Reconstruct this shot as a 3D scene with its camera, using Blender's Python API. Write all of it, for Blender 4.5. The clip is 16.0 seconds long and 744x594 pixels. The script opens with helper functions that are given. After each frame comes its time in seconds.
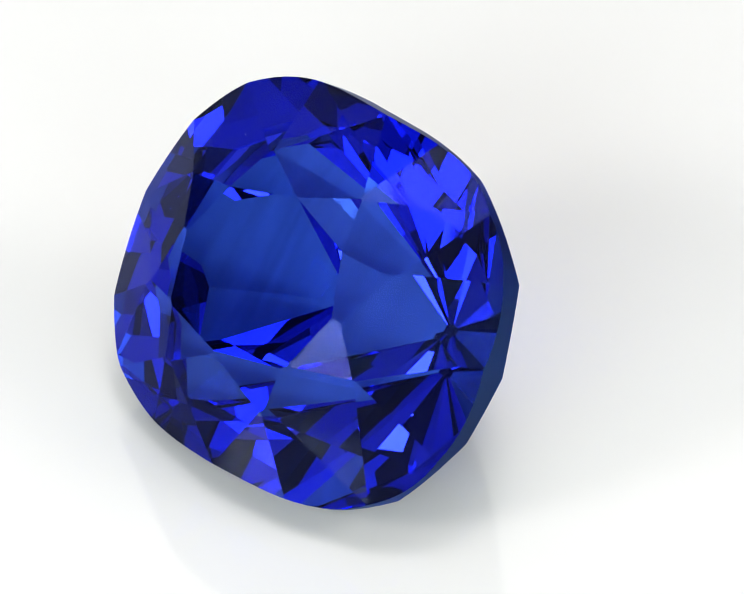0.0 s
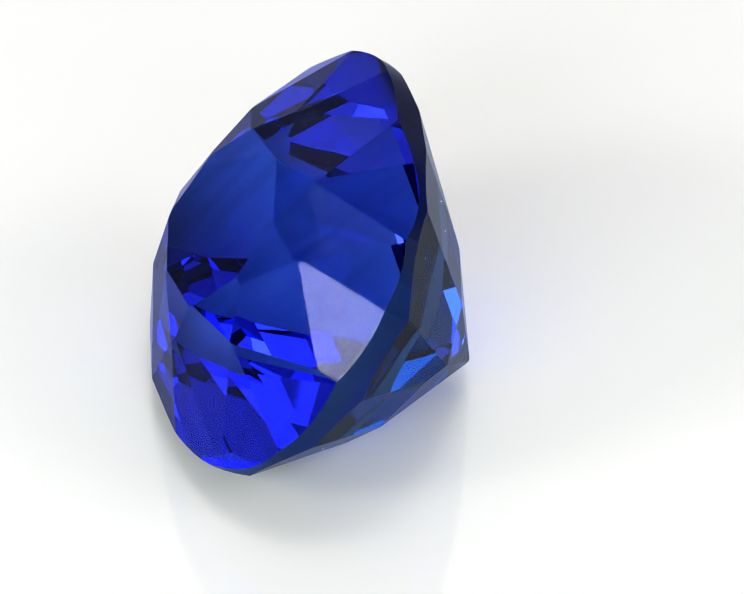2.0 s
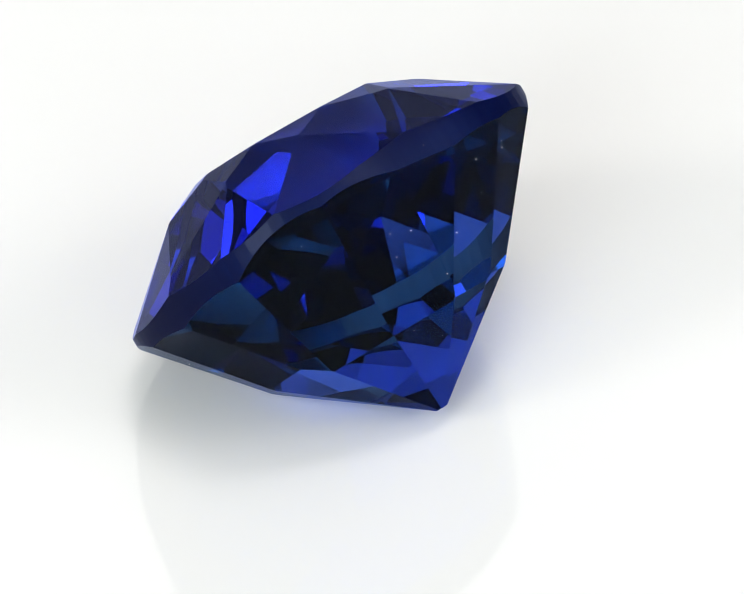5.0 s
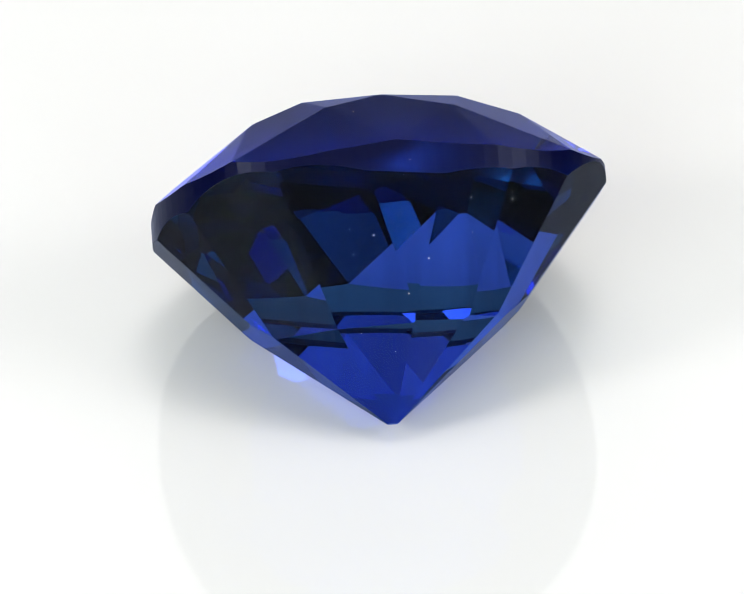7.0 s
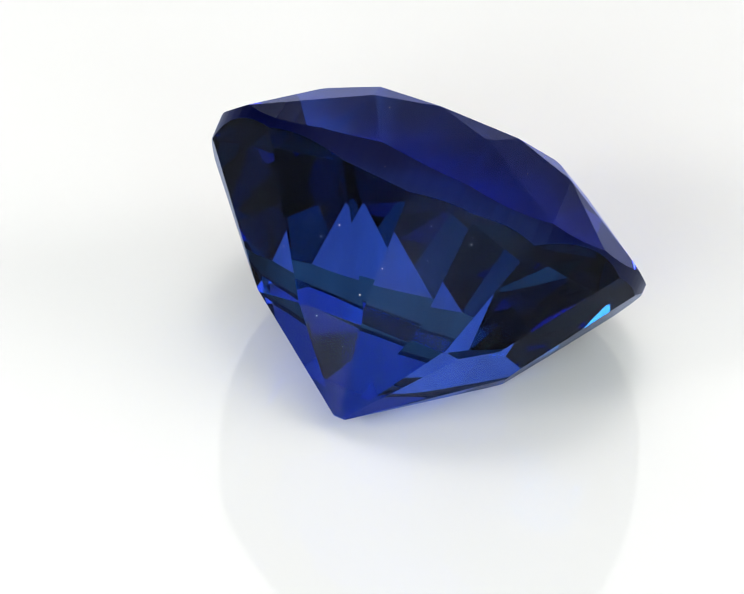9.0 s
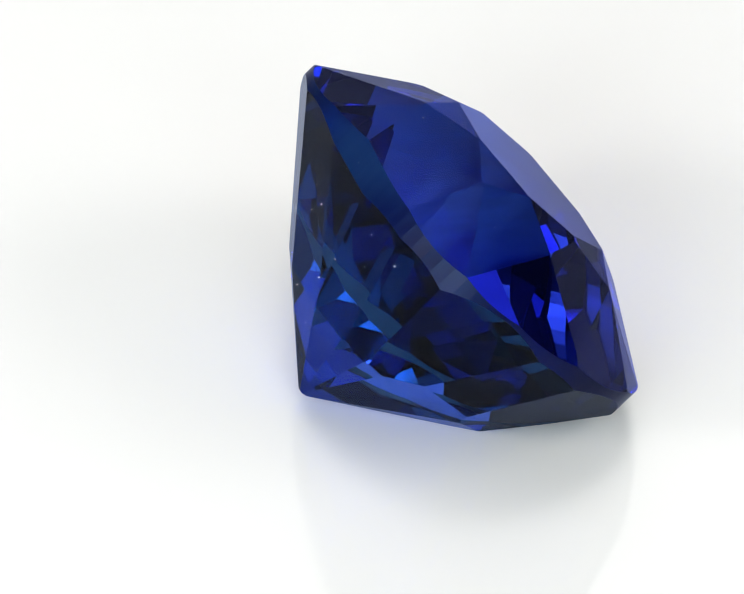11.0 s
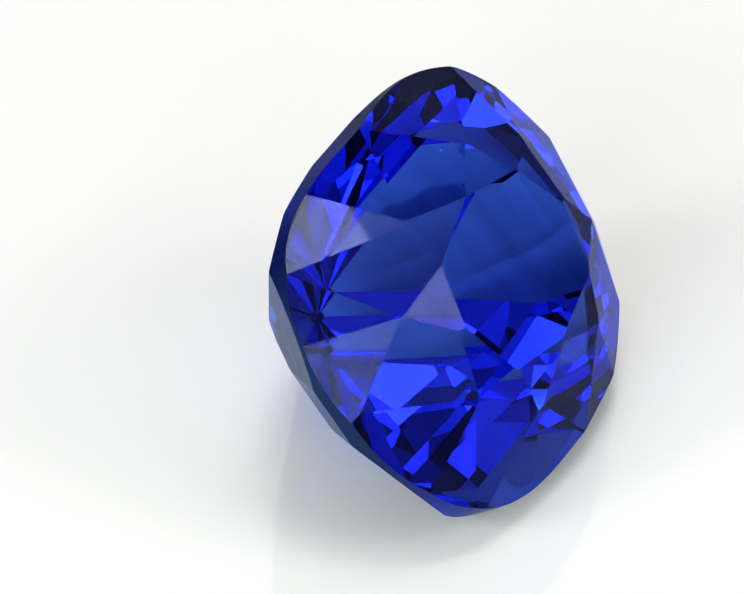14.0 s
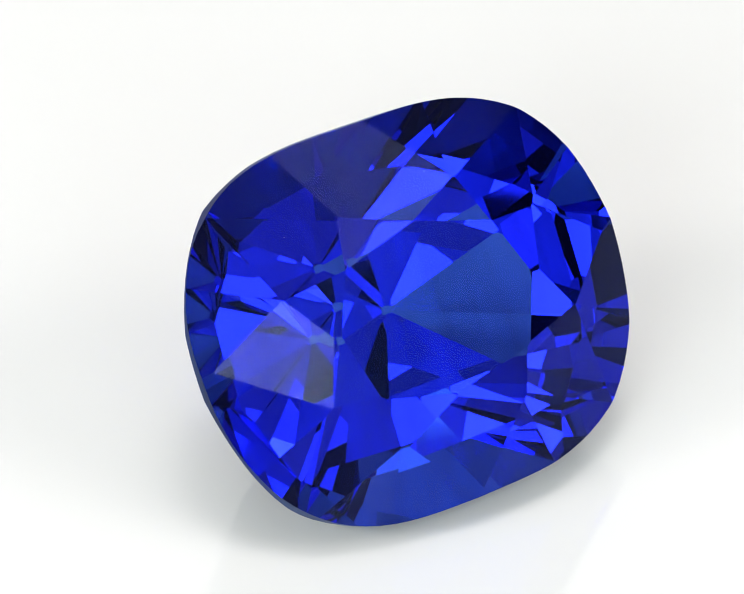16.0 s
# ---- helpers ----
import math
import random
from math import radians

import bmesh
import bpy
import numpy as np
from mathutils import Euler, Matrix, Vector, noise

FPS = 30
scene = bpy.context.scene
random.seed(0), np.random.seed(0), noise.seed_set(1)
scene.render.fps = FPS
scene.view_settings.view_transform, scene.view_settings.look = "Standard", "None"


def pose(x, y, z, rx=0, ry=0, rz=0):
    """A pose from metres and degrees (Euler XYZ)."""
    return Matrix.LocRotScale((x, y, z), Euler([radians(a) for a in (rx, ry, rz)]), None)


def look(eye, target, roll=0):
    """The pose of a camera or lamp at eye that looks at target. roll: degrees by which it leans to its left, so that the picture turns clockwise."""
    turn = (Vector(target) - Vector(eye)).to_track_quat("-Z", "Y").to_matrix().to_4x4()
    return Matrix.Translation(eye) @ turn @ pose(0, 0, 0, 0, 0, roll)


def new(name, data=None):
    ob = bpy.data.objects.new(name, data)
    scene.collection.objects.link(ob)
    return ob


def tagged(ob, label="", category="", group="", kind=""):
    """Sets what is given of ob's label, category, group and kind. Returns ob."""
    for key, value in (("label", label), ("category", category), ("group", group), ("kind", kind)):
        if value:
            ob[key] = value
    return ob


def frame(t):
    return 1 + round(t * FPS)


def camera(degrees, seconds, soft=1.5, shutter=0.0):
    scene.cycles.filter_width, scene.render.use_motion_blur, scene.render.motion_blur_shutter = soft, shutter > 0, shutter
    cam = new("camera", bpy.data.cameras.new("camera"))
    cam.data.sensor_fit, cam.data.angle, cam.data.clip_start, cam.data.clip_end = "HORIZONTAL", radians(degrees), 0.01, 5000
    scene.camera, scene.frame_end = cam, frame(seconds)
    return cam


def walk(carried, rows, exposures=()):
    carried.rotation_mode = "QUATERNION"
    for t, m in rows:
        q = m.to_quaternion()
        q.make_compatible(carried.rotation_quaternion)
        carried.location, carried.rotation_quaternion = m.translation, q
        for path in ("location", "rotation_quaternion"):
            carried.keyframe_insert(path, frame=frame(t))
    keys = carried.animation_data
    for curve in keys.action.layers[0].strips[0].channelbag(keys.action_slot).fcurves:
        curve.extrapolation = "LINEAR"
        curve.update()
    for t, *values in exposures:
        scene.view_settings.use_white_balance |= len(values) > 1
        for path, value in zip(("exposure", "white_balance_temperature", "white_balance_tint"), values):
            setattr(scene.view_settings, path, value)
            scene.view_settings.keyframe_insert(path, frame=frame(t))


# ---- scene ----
cam = camera(7.476, 16.0, soft=1.1)
# A cut sapphire on a slowly turning white acrylic plate inside a small photo light tent. 1 mm of stone = MM metres.
MM = 0.001
TURN = 18.103          # degrees a second, clockwise seen from above
PITCH = 39.99

# ---- camera ----
f_dir = Vector((0, math.cos(radians(PITCH)), -math.sin(radians(PITCH))))
u_dir = Vector((0, math.sin(radians(PITCH)), math.cos(radians(PITCH))))
eye = (Vector((-0.194, 0, -0.069)) + u_dir * 1.964 - f_dir * 125.13) * MM
stand = pose(eye.x, eye.y, eye.z, 90 - PITCH, 0, 0)
walk(cam, [(0.0, stand), (16.0, stand)], exposures=[(0.0, -0.55), (16.0, -0.55)])


# ---- world and lamps ----
world = bpy.data.worlds.new("tent_air")
scene.world = world
world.use_nodes = True
world.node_tree.nodes["Background"].inputs["Color"].default_value = (0.9, 0.95, 1.0, 1)
world.node_tree.nodes["Background"].inputs["Strength"].default_value = 0.05


def softbox(name, azimuth, elevation, distance, width, height, radiance, colour):
    """An area lamp that faces the stone, placed by its direction from the plate's centre."""
    data = bpy.data.lights.new(name, "AREA")
    data.shape, data.size, data.size_y = "RECTANGLE", width, height
    data.energy = radiance * math.pi * width * height
    data.color = colour
    a, e = radians(azimuth), radians(elevation)
    at = Vector((math.cos(a) * math.cos(e), math.sin(a) * math.cos(e), math.sin(e))) * distance
    ob = new(name, data)
    ob.matrix_basis = look(at, (0, 0, 0.003))
    return ob


WARM = (1.0, 0.975, 0.955)      # the lamps overhead and at the sides
NEUTRAL = (0.92, 0.985, 1.0)    # the lamps nearest the camera
COOL = (0.64, 0.98, 1.0)        # the front fill, tinted so that the plate's shadows turn teal
softbox("overhead_softbox", 40, 85.5, 0.34, 0.066, 0.066, 19.0, WARM)
softbox("overhead_softbox_skirt", 55, 87.5, 0.35, 0.19, 0.18, 3.4, WARM)
softbox("side_softbox", -115.5, 27, 0.27, 0.138, 0.105, 11.5, NEUTRAL)
softbox("side_softbox", -152, 33, 0.27, 0.070, 0.055, 34.0, WARM)
softbox("side_softbox", -18, 42.5, 0.27, 0.100, 0.060, 9.5, WARM)
softbox("side_softbox_skirt", -18, 34, 0.28, 0.170, 0.125, 3.6, WARM)
softbox("front_softbox", -70, 30, 0.30, 0.07, 0.06, 8.0, NEUTRAL)
# unseen broad fills, added to even the floor light and tint its shadows
softbox("ceiling_fill", -90, 82, 0.41, 0.66, 0.48, 1.10, (1.0, 0.988, 0.975))
softbox("front_fill", -90, 31, 0.37, 0.66, 0.24, 1.3, COOL)
softbox("back_fill", 90, 43, 0.40, 0.56, 0.22, 0.75, (1.0, 0.96, 0.935))


# ---- materials ----
def material(name):
    mat = bpy.data.materials.new(name)
    mat.use_nodes = True
    tree = mat.node_tree
    tree.nodes.clear()
    out = tree.nodes.new("ShaderNodeOutputMaterial")
    return mat, tree, out


def node(tree, kind, **values):
    n = tree.nodes.new(kind)
    for key, value in values.items():
        n.inputs[key.replace("_", " ")].default_value = value
    return n


def stone_material(name, through_colour, gloss_colour, absorb_colour, rough, silk, fade):
    """Sapphire: refraction and reflection shared out by a power of Fresnel, so reflections are dimmed, and tinted.
    Light absorbed along its way inside is put into the facet colours: lost at each meeting with a facet, the most where
    all light turns back inside. Faint colour zoning, and a little haze of fine silk that also lifts the darks."""
    mat, tree, out = material(name)
    link = tree.links.new
    coord = tree.nodes.new("ShaderNodeTexCoord")
    stretch = node(tree, "ShaderNodeMapping")
    stretch.inputs["Scale"].default_value = (700, 160, 260)
    link(coord.outputs["Object"], stretch.inputs["Vector"])
    zone = node(tree, "ShaderNodeTexNoise", Scale=1.0, Detail=2.0)
    link(stretch.outputs["Vector"], zone.inputs["Vector"])
    fine = node(tree, "ShaderNodeMapping")
    fine.inputs["Rotation"].default_value = (0.5, 0.3, 0.9)
    fine.inputs["Scale"].default_value = (5200, 190, 420)
    link(coord.outputs["Object"], fine.inputs["Vector"])
    lines = node(tree, "ShaderNodeTexNoise", Scale=1.0, Detail=2.0)
    link(fine.outputs["Vector"], lines.inputs["Vector"])
    both = tree.nodes.new("ShaderNodeMath")
    both.operation = "MULTIPLY_ADD"
    both.inputs[1].default_value = 0.35
    link(lines.outputs["Fac"], both.inputs[0])
    link(zone.outputs["Fac"], both.inputs[2])
    ramp = node(tree, "ShaderNodeMapRange", From_Min=0.45, From_Max=0.9, To_Min=0.84, To_Max=1.10)
    link(both.outputs["Value"], ramp.inputs["Value"])
    tint = tree.nodes.new("ShaderNodeVectorMath")
    tint.operation = "SCALE"
    tint.inputs[0].default_value = through_colour
    link(ramp.outputs["Result"], tint.inputs["Scale"])
    fres = node(tree, "ShaderNodeFresnel", IOR=1.77)
    refr = node(tree, "ShaderNodeBsdfRefraction", Roughness=rough, IOR=1.77)
    link(tint.outputs["Vector"], refr.inputs["Color"])
    # inner absorption put into the reflection colour: darker where Fresnel nears total
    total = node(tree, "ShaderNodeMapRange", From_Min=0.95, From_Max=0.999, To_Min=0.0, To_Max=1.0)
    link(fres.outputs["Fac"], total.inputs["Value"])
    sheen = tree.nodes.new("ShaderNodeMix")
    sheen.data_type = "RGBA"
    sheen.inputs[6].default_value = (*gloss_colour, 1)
    sheen.inputs[7].default_value = (*absorb_colour, 1)
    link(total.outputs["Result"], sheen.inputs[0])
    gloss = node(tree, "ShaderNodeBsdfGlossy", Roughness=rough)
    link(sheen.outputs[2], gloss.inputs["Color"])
    mix = tree.nodes.new("ShaderNodeMixShader")
    # the power holds down outer reflections of the bright floor
    share = tree.nodes.new("ShaderNodeMath")
    share.operation = "POWER"
    share.inputs[1].default_value = fade
    link(fres.outputs["Fac"], share.inputs[0])
    link(share.outputs["Value"], mix.inputs["Fac"])
    link(refr.outputs["BSDF"], mix.inputs[1])
    link(gloss.outputs["BSDF"], mix.inputs[2])
    # blue haze for the silk, also brightening facets that would go black
    haze = node(tree, "ShaderNodeBsdfDiffuse", Color=(0.04, 0.06, 0.85, 1))
    body = node(tree, "ShaderNodeMixShader", Fac=silk)
    link(mix.outputs["Shader"], body.inputs[1])
    link(haze.outputs["BSDF"], body.inputs[2])
    link(body.outputs["Shader"], out.inputs["Surface"])
    return mat


def plain_material(name, colour, rough, spread=0.02, scale=60.0, bump=0.0, ior=1.5):
    mat, tree, out = material(name)
    link = tree.links.new
    coord = tree.nodes.new("ShaderNodeTexCoord")
    grain = node(tree, "ShaderNodeTexNoise", Scale=scale, Detail=5.0)
    link(coord.outputs["Object"], grain.inputs["Vector"])
    shade = node(tree, "ShaderNodeMapRange", From_Min=0.3, From_Max=0.7, To_Min=1 - spread, To_Max=1 + spread)
    link(grain.outputs["Fac"], shade.inputs["Value"])
    tint = tree.nodes.new("ShaderNodeVectorMath")
    tint.operation = "SCALE"
    tint.inputs[0].default_value = colour
    link(shade.outputs["Result"], tint.inputs["Scale"])
    surf = node(tree, "ShaderNodeBsdfPrincipled", Roughness=rough, IOR=ior)
    link(tint.outputs["Vector"], surf.inputs["Base Color"])
    if bump:
        relief = node(tree, "ShaderNodeBump", Strength=bump, Distance=0.0005)
        link(grain.outputs["Fac"], relief.inputs["Height"])
        link(relief.outputs["Normal"], surf.inputs["Normal"])
    link(surf.outputs["BSDF"], out.inputs["Surface"])
    return mat


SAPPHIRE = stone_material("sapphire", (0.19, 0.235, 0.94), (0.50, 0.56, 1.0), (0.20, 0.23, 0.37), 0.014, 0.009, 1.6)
# same stone: shade and absorption inside the pavilion put into a dimmer, greener tint
SAPPHIRE_DIMMED = stone_material("sapphire_pavilion_dimmed", (0.15, 0.39, 0.60), (0.48, 0.54, 0.72), (0.35, 0.42, 0.77), 0.015, 0.0, 1.8)
SAPPHIRE_GROUND = stone_material("sapphire_ground", (0.08, 0.14, 0.30), (0.40, 0.44, 0.56), (0.25, 0.30, 0.42), 0.28, 0.02, 1.6)
ACRYLIC = plain_material("white_acrylic", (0.69, 0.685, 0.68), 0.04, 0.006, 14.0, 0.0, 1.85)
TENT = plain_material("tent_fabric", (0.80, 0.80, 0.79), 0.8, 0.02, 40.0, 0.1)
DARK_CLOTH = plain_material("dark_cloth", (0.03, 0.03, 0.035), 0.9, 0.1, 40.0, 0.1)
DUST = plain_material("pale_dust", (0.75, 0.78, 0.8), 0.9, 0.05, 4000.0)


# ---- helpers for meshes ----
def part(name, bm, mat, parent=None, label=""):
    data = bpy.data.meshes.new(name)
    bm.to_mesh(data)
    bm.free()
    data.materials.append(mat)
    ob = new(name, data)
    ob.parent = parent
    if label:
        tagged(ob, label)
    return ob


def slab(name, low, high, mat):
    bm = bmesh.new()
    bmesh.ops.create_cube(bm, size=1)
    low, high = Vector(low), Vector(high)
    bmesh.ops.transform(bm, verts=bm.verts, matrix=Matrix.Translation((low + high) / 2) @ Matrix.Diagonal((*(high - low), 1)))
    return tagged(part(name, bm, mat), kind="structure")


# ---- the tent ----
W, BACK, FRONT, TOP = 0.42, 0.42, -0.36, 0.44
tagged(slab("floor", (-W, FRONT, -0.006), (W, BACK, 0.0), ACRYLIC), "glossy white acrylic sheet under the stone", "floor")
# walls and top are unseen, added to close the set and shape reflections
tagged(slab("wall_back", (-W, BACK, -0.006), (W, BACK + 0.004, TOP), TENT), "unseen pale fabric back added to close the small set", "wall")
tagged(slab("wall_left", (-W - 0.004, FRONT, -0.006), (-W, BACK, TOP), DARK_CLOTH), "unseen dark cloth side of the small set, added to darken reflections", "wall")
tagged(slab("wall_right", (W, FRONT, -0.006), (W + 0.004, BACK, TOP), DARK_CLOTH), "unseen dark cloth side of the small set, added to darken reflections", "wall")
tagged(slab("wall_front", (-W, FRONT - 0.004, -0.006), (W, FRONT, TOP), TENT), "unseen white fabric added behind the camera", "wall")
tagged(slab("ceiling", (-W, FRONT, TOP), (W, BACK, TOP + 0.004), DARK_CLOTH), "unseen dark cloth top added to close the small set", "ceiling")

# ---- the stone: cut from a cushion-shaped prism, facet by facet ----
# each facet: azimuth of its normal, slope from the girdle plane, distance from the centre in mm
TABLE = [(270.3, 1.1, 2.152)]
CROWN_MAINS = [(1.3, 31.0, 3.044), (45.0, 29.9, 3.016), (91.2, 30.7, 2.804), (134.4, 35.1, 2.967),
               (185.1, 35.3, 3.048), (228.8, 31.1, 2.923), (271.8, 33.3, 2.822), (306.8, 31.9, 2.955)]
STARS = [(11.9, 21.2, 2.798), (75.0, 21.7, 2.699), (102.8, 23.0, 2.672), (160.9, 22.5, 2.760),
         (202.5, 22.9, 2.764), (253.2, 21.1, 2.636), (285.0, 23.9, 2.683), (333.9, 19.9, 2.739)]
UPPER_HALVES = [(8.0, 33.8, 3.181), (33.9, 32.5, 3.187), (67.8, 36.2, 3.180), (79.6, 36.2, 3.069),
                (103.6, 36.3, 3.021), (126.1, 37.0, 3.045), (152.3, 42.2, 3.320), (167.5, 43.3, 3.372),
                (191.8, 38.3, 3.189), (206.9, 37.8, 3.251), (249.4, 38.4, 3.112), (259.3, 38.1, 3.052),
                (278.8, 36.9, 2.974), (294.4, 36.4, 3.062), (323.1, 35.9, 3.276), (346.0, 36.5, 3.343)]
# the pavilion: columns of two steps from the girdle to the tip: azimuth, then slope and width in mm
# of the upper step at the girdle plane, then slope and width of the lower step 4 mm below it
COLUMNS = [(17.5, 55.0, 4.79, 37.6, 1.13), (38.4, 55.7, 5.12, 31.1, 1.45), (66.6, 56.3, 4.72, 34.3, 1.28),
           (85.4, 54.8, 4.25, 41.1, 0.99), (91.2, 53.0, 4.14, 44.9, 0.86), (95.6, 55.3, 4.25, 40.7, 1.01),
           (114.7, 55.7, 4.59, 36.1, 1.19), (149.9, 49.4, 5.18, 37.6, 1.13), (174.5, 46.9, 5.33, 38.3, 1.10),
           (198.2, 49.7, 5.19, 34.8, 1.26), (235.7, 49.6, 4.64, 42.0, 0.96), (257.4, 51.5, 4.28, 44.7, 0.87),
           (265.9, 53.2, 4.25, 43.1, 0.92), (277.2, 51.8, 4.4, 42.8, 0.93), (291.9, 50.9, 4.72, 40.1, 1.03),
           (335.7, 52.4, 4.86, 37.5, 1.13), (356.3, 51.3, 4.89, 40.2, 1.02)]
CULET = [(0.0, 0.0, 4.77)]
LAID = Matrix.Translation((0.175, 1.7756, 3.5856)) @ Matrix.Rotation(
    Vector((-0.88104, 0.06129, 0.02138)).length, 4, Vector((-0.88104, 0.06129, 0.02138)))


def girdle_radius(a):
    return (4.743 + 0.379 * math.cos(2 * a) - 0.018 * math.sin(2 * a) - 0.178 * math.cos(4 * a)
            + 0.053 * math.cos(a) + -0.014 * math.sin(a) + -0.018 * math.sin(4 * a)
            + -0.005 * math.cos(3 * a) + -0.007 * math.sin(3 * a))


def cut(bm, azimuth, slope, distance, up, kind):
    a, s = radians(azimuth), radians(slope)
    n = Vector((math.cos(a) * math.sin(s), math.sin(a) * math.sin(s), up * math.cos(s)))
    got = bmesh.ops.bisect_plane(bm, geom=bm.verts[:] + bm.edges[:] + bm.faces[:], dist=1e-6,
                                 plane_co=n * distance, plane_no=n, clear_outer=True)
    rim = [e for e in got["geom_cut"] if isinstance(e, bmesh.types.BMEdge) and e.is_boundary]
    if len(rim) > 2:
        for face in bmesh.ops.contextual_create(bm, geom=rim)["faces"]:
            face.material_index = kind


def pavilion_columns():
    """The two rows of pavilion facets, each as azimuth, slope and distance from the centre."""
    upper = [(a, s, w * math.sin(radians(s))) for a, s, w, _, _ in COLUMNS]
    lower = [(a, s, w * math.sin(radians(s)) + 4 * math.cos(radians(s))) for a, _, _, s, w in COLUMNS]
    return upper, lower


def rough_stone():
    bm = bmesh.new()
    count = 96
    rings = []
    for z in (-6.0, 6.0):
        ring = []
        for i in range(count):
            a = 2 * math.pi * i / count
            ring.append(bm.verts.new((girdle_radius(a) * math.cos(a), girdle_radius(a) * math.sin(a), z)))
        rings.append(ring)
    for i in range(count):
        j = (i + 1) % count
        bm.faces.new((rings[0][i], rings[0][j], rings[1][j], rings[1][i]))
    bm.faces.new(rings[1])
    bm.faces.new(rings[0][::-1])
    return bm


def gemstone():
    base = new("gemstone")
    bm = rough_stone()
    steps, tips = pavilion_columns()
    for facets, up, kind in ((TABLE, 1, 4), (CROWN_MAINS, 1, 1), (STARS, 1, 1), (UPPER_HALVES, 1, 1),
                             (steps, -1, 2), (tips, -1, 2), (CULET, -1, 3)):
        for azimuth, slope, distance in facets:
            cut(bm, azimuth, slope, distance, up, kind)
    bmesh.ops.transform(bm, verts=bm.verts, matrix=LAID)
    low = min(v.co.z for v in bm.verts)
    bmesh.ops.transform(bm, verts=bm.verts, matrix=Matrix.Scale(MM, 4) @ Matrix.Translation((0, 0, -low)))
    bmesh.ops.recalc_face_normals(bm, faces=bm.faces)
    for name, kind, mat, label in (("girdle", 0, SAPPHIRE_GROUND, "dark ground girdle band"),
                                   ("crown", 1, SAPPHIRE, "faceted blue crown of kites and triangles"),
                                   ("pavilion", 2, SAPPHIRE_DIMMED, "deep faceted blue pavilion"),
                                   ("culet", 3, SAPPHIRE_DIMMED, "small blunt culet"),
                                   ("table", 4, SAPPHIRE, "flat eight-sided table facet")):
        piece = bm.copy()
        bmesh.ops.delete(piece, geom=[f for f in piece.faces if f.material_index != kind], context="FACES")
        for face in piece.faces:
            face.material_index = 0
        part(name, piece, mat, base, label)
    bm.free()
    return tagged(base, "cushion-cut deep blue sapphire lying on its pavilion on white acrylic", "gemstone")


stone = gemstone()

# fine dust on the facets, in mm from the plate's centre while the stone faces away: x, y, z, size
SPECKS = [(-0.36, -1.24, 5.28, 0.055), (0.34, -1.66, 3.92, 0.06), (0.79, -1.49, 4.7, 0.045), (1.76, -1.11, 5.94, 0.045),
          (-0.86, -1.12, 5.41, 0.03), (-1.73, -1.2, 4.16, 0.03), (-0.8, -1.26, 4.82, 0.03), (-0.69, -1.68, 2.96, 0.03),
          (0.02, -1.84, 2.49, 0.025), (-2.85, -0.46, 5.84, 0.03), (1.76, -1.28, 5.12, 0.03), (2.67, -0.99, 5.88, 0.025),
          (-3.95, 1.91, 1.82, 0.055), (0.49, -0.78, 6.86, 0.03), (-0.41, 1.21, 6.72, 0.03), (-1.76, -0.68, 6.68, 0.025),
          (4.14, 0.37, 3.27, 0.025), (2.66, -1.02, 5.71, 0.05), (2.87, 1.22, 6.1, 0.02), (0.32, -0.98, 6.64, 0.02)]


def dust(specks):
    """Small uneven grains of dust, parts of the stone that they turn with."""
    for i, (x, y, z, size) in enumerate(specks):
        bm = bmesh.new()
        bmesh.ops.create_icosphere(bm, subdivisions=1, radius=size * 0.38 * MM)
        for v in bm.verts:
            v.co *= 0.7 + 0.6 * random.random()
        bmesh.ops.transform(bm, verts=bm.verts, matrix=pose(x * MM, y * MM, z * MM, 40 * i, 25 * i, 60 * i)
                            @ Matrix.Diagonal((1.0, 0.6 + 0.6 * random.random(), 0.5, 1)))
        part("dust_speck", bm, DUST, stone, "pale speck of dust")


dust(SPECKS)


# ---- what moves ----
def motions():
    rows = [(t / 2, pose(0, 0, 0, 0, 0, -TURN * (t / 2 - 7.5))) for t in range(33)]
    walk(stone, rows)


motions()
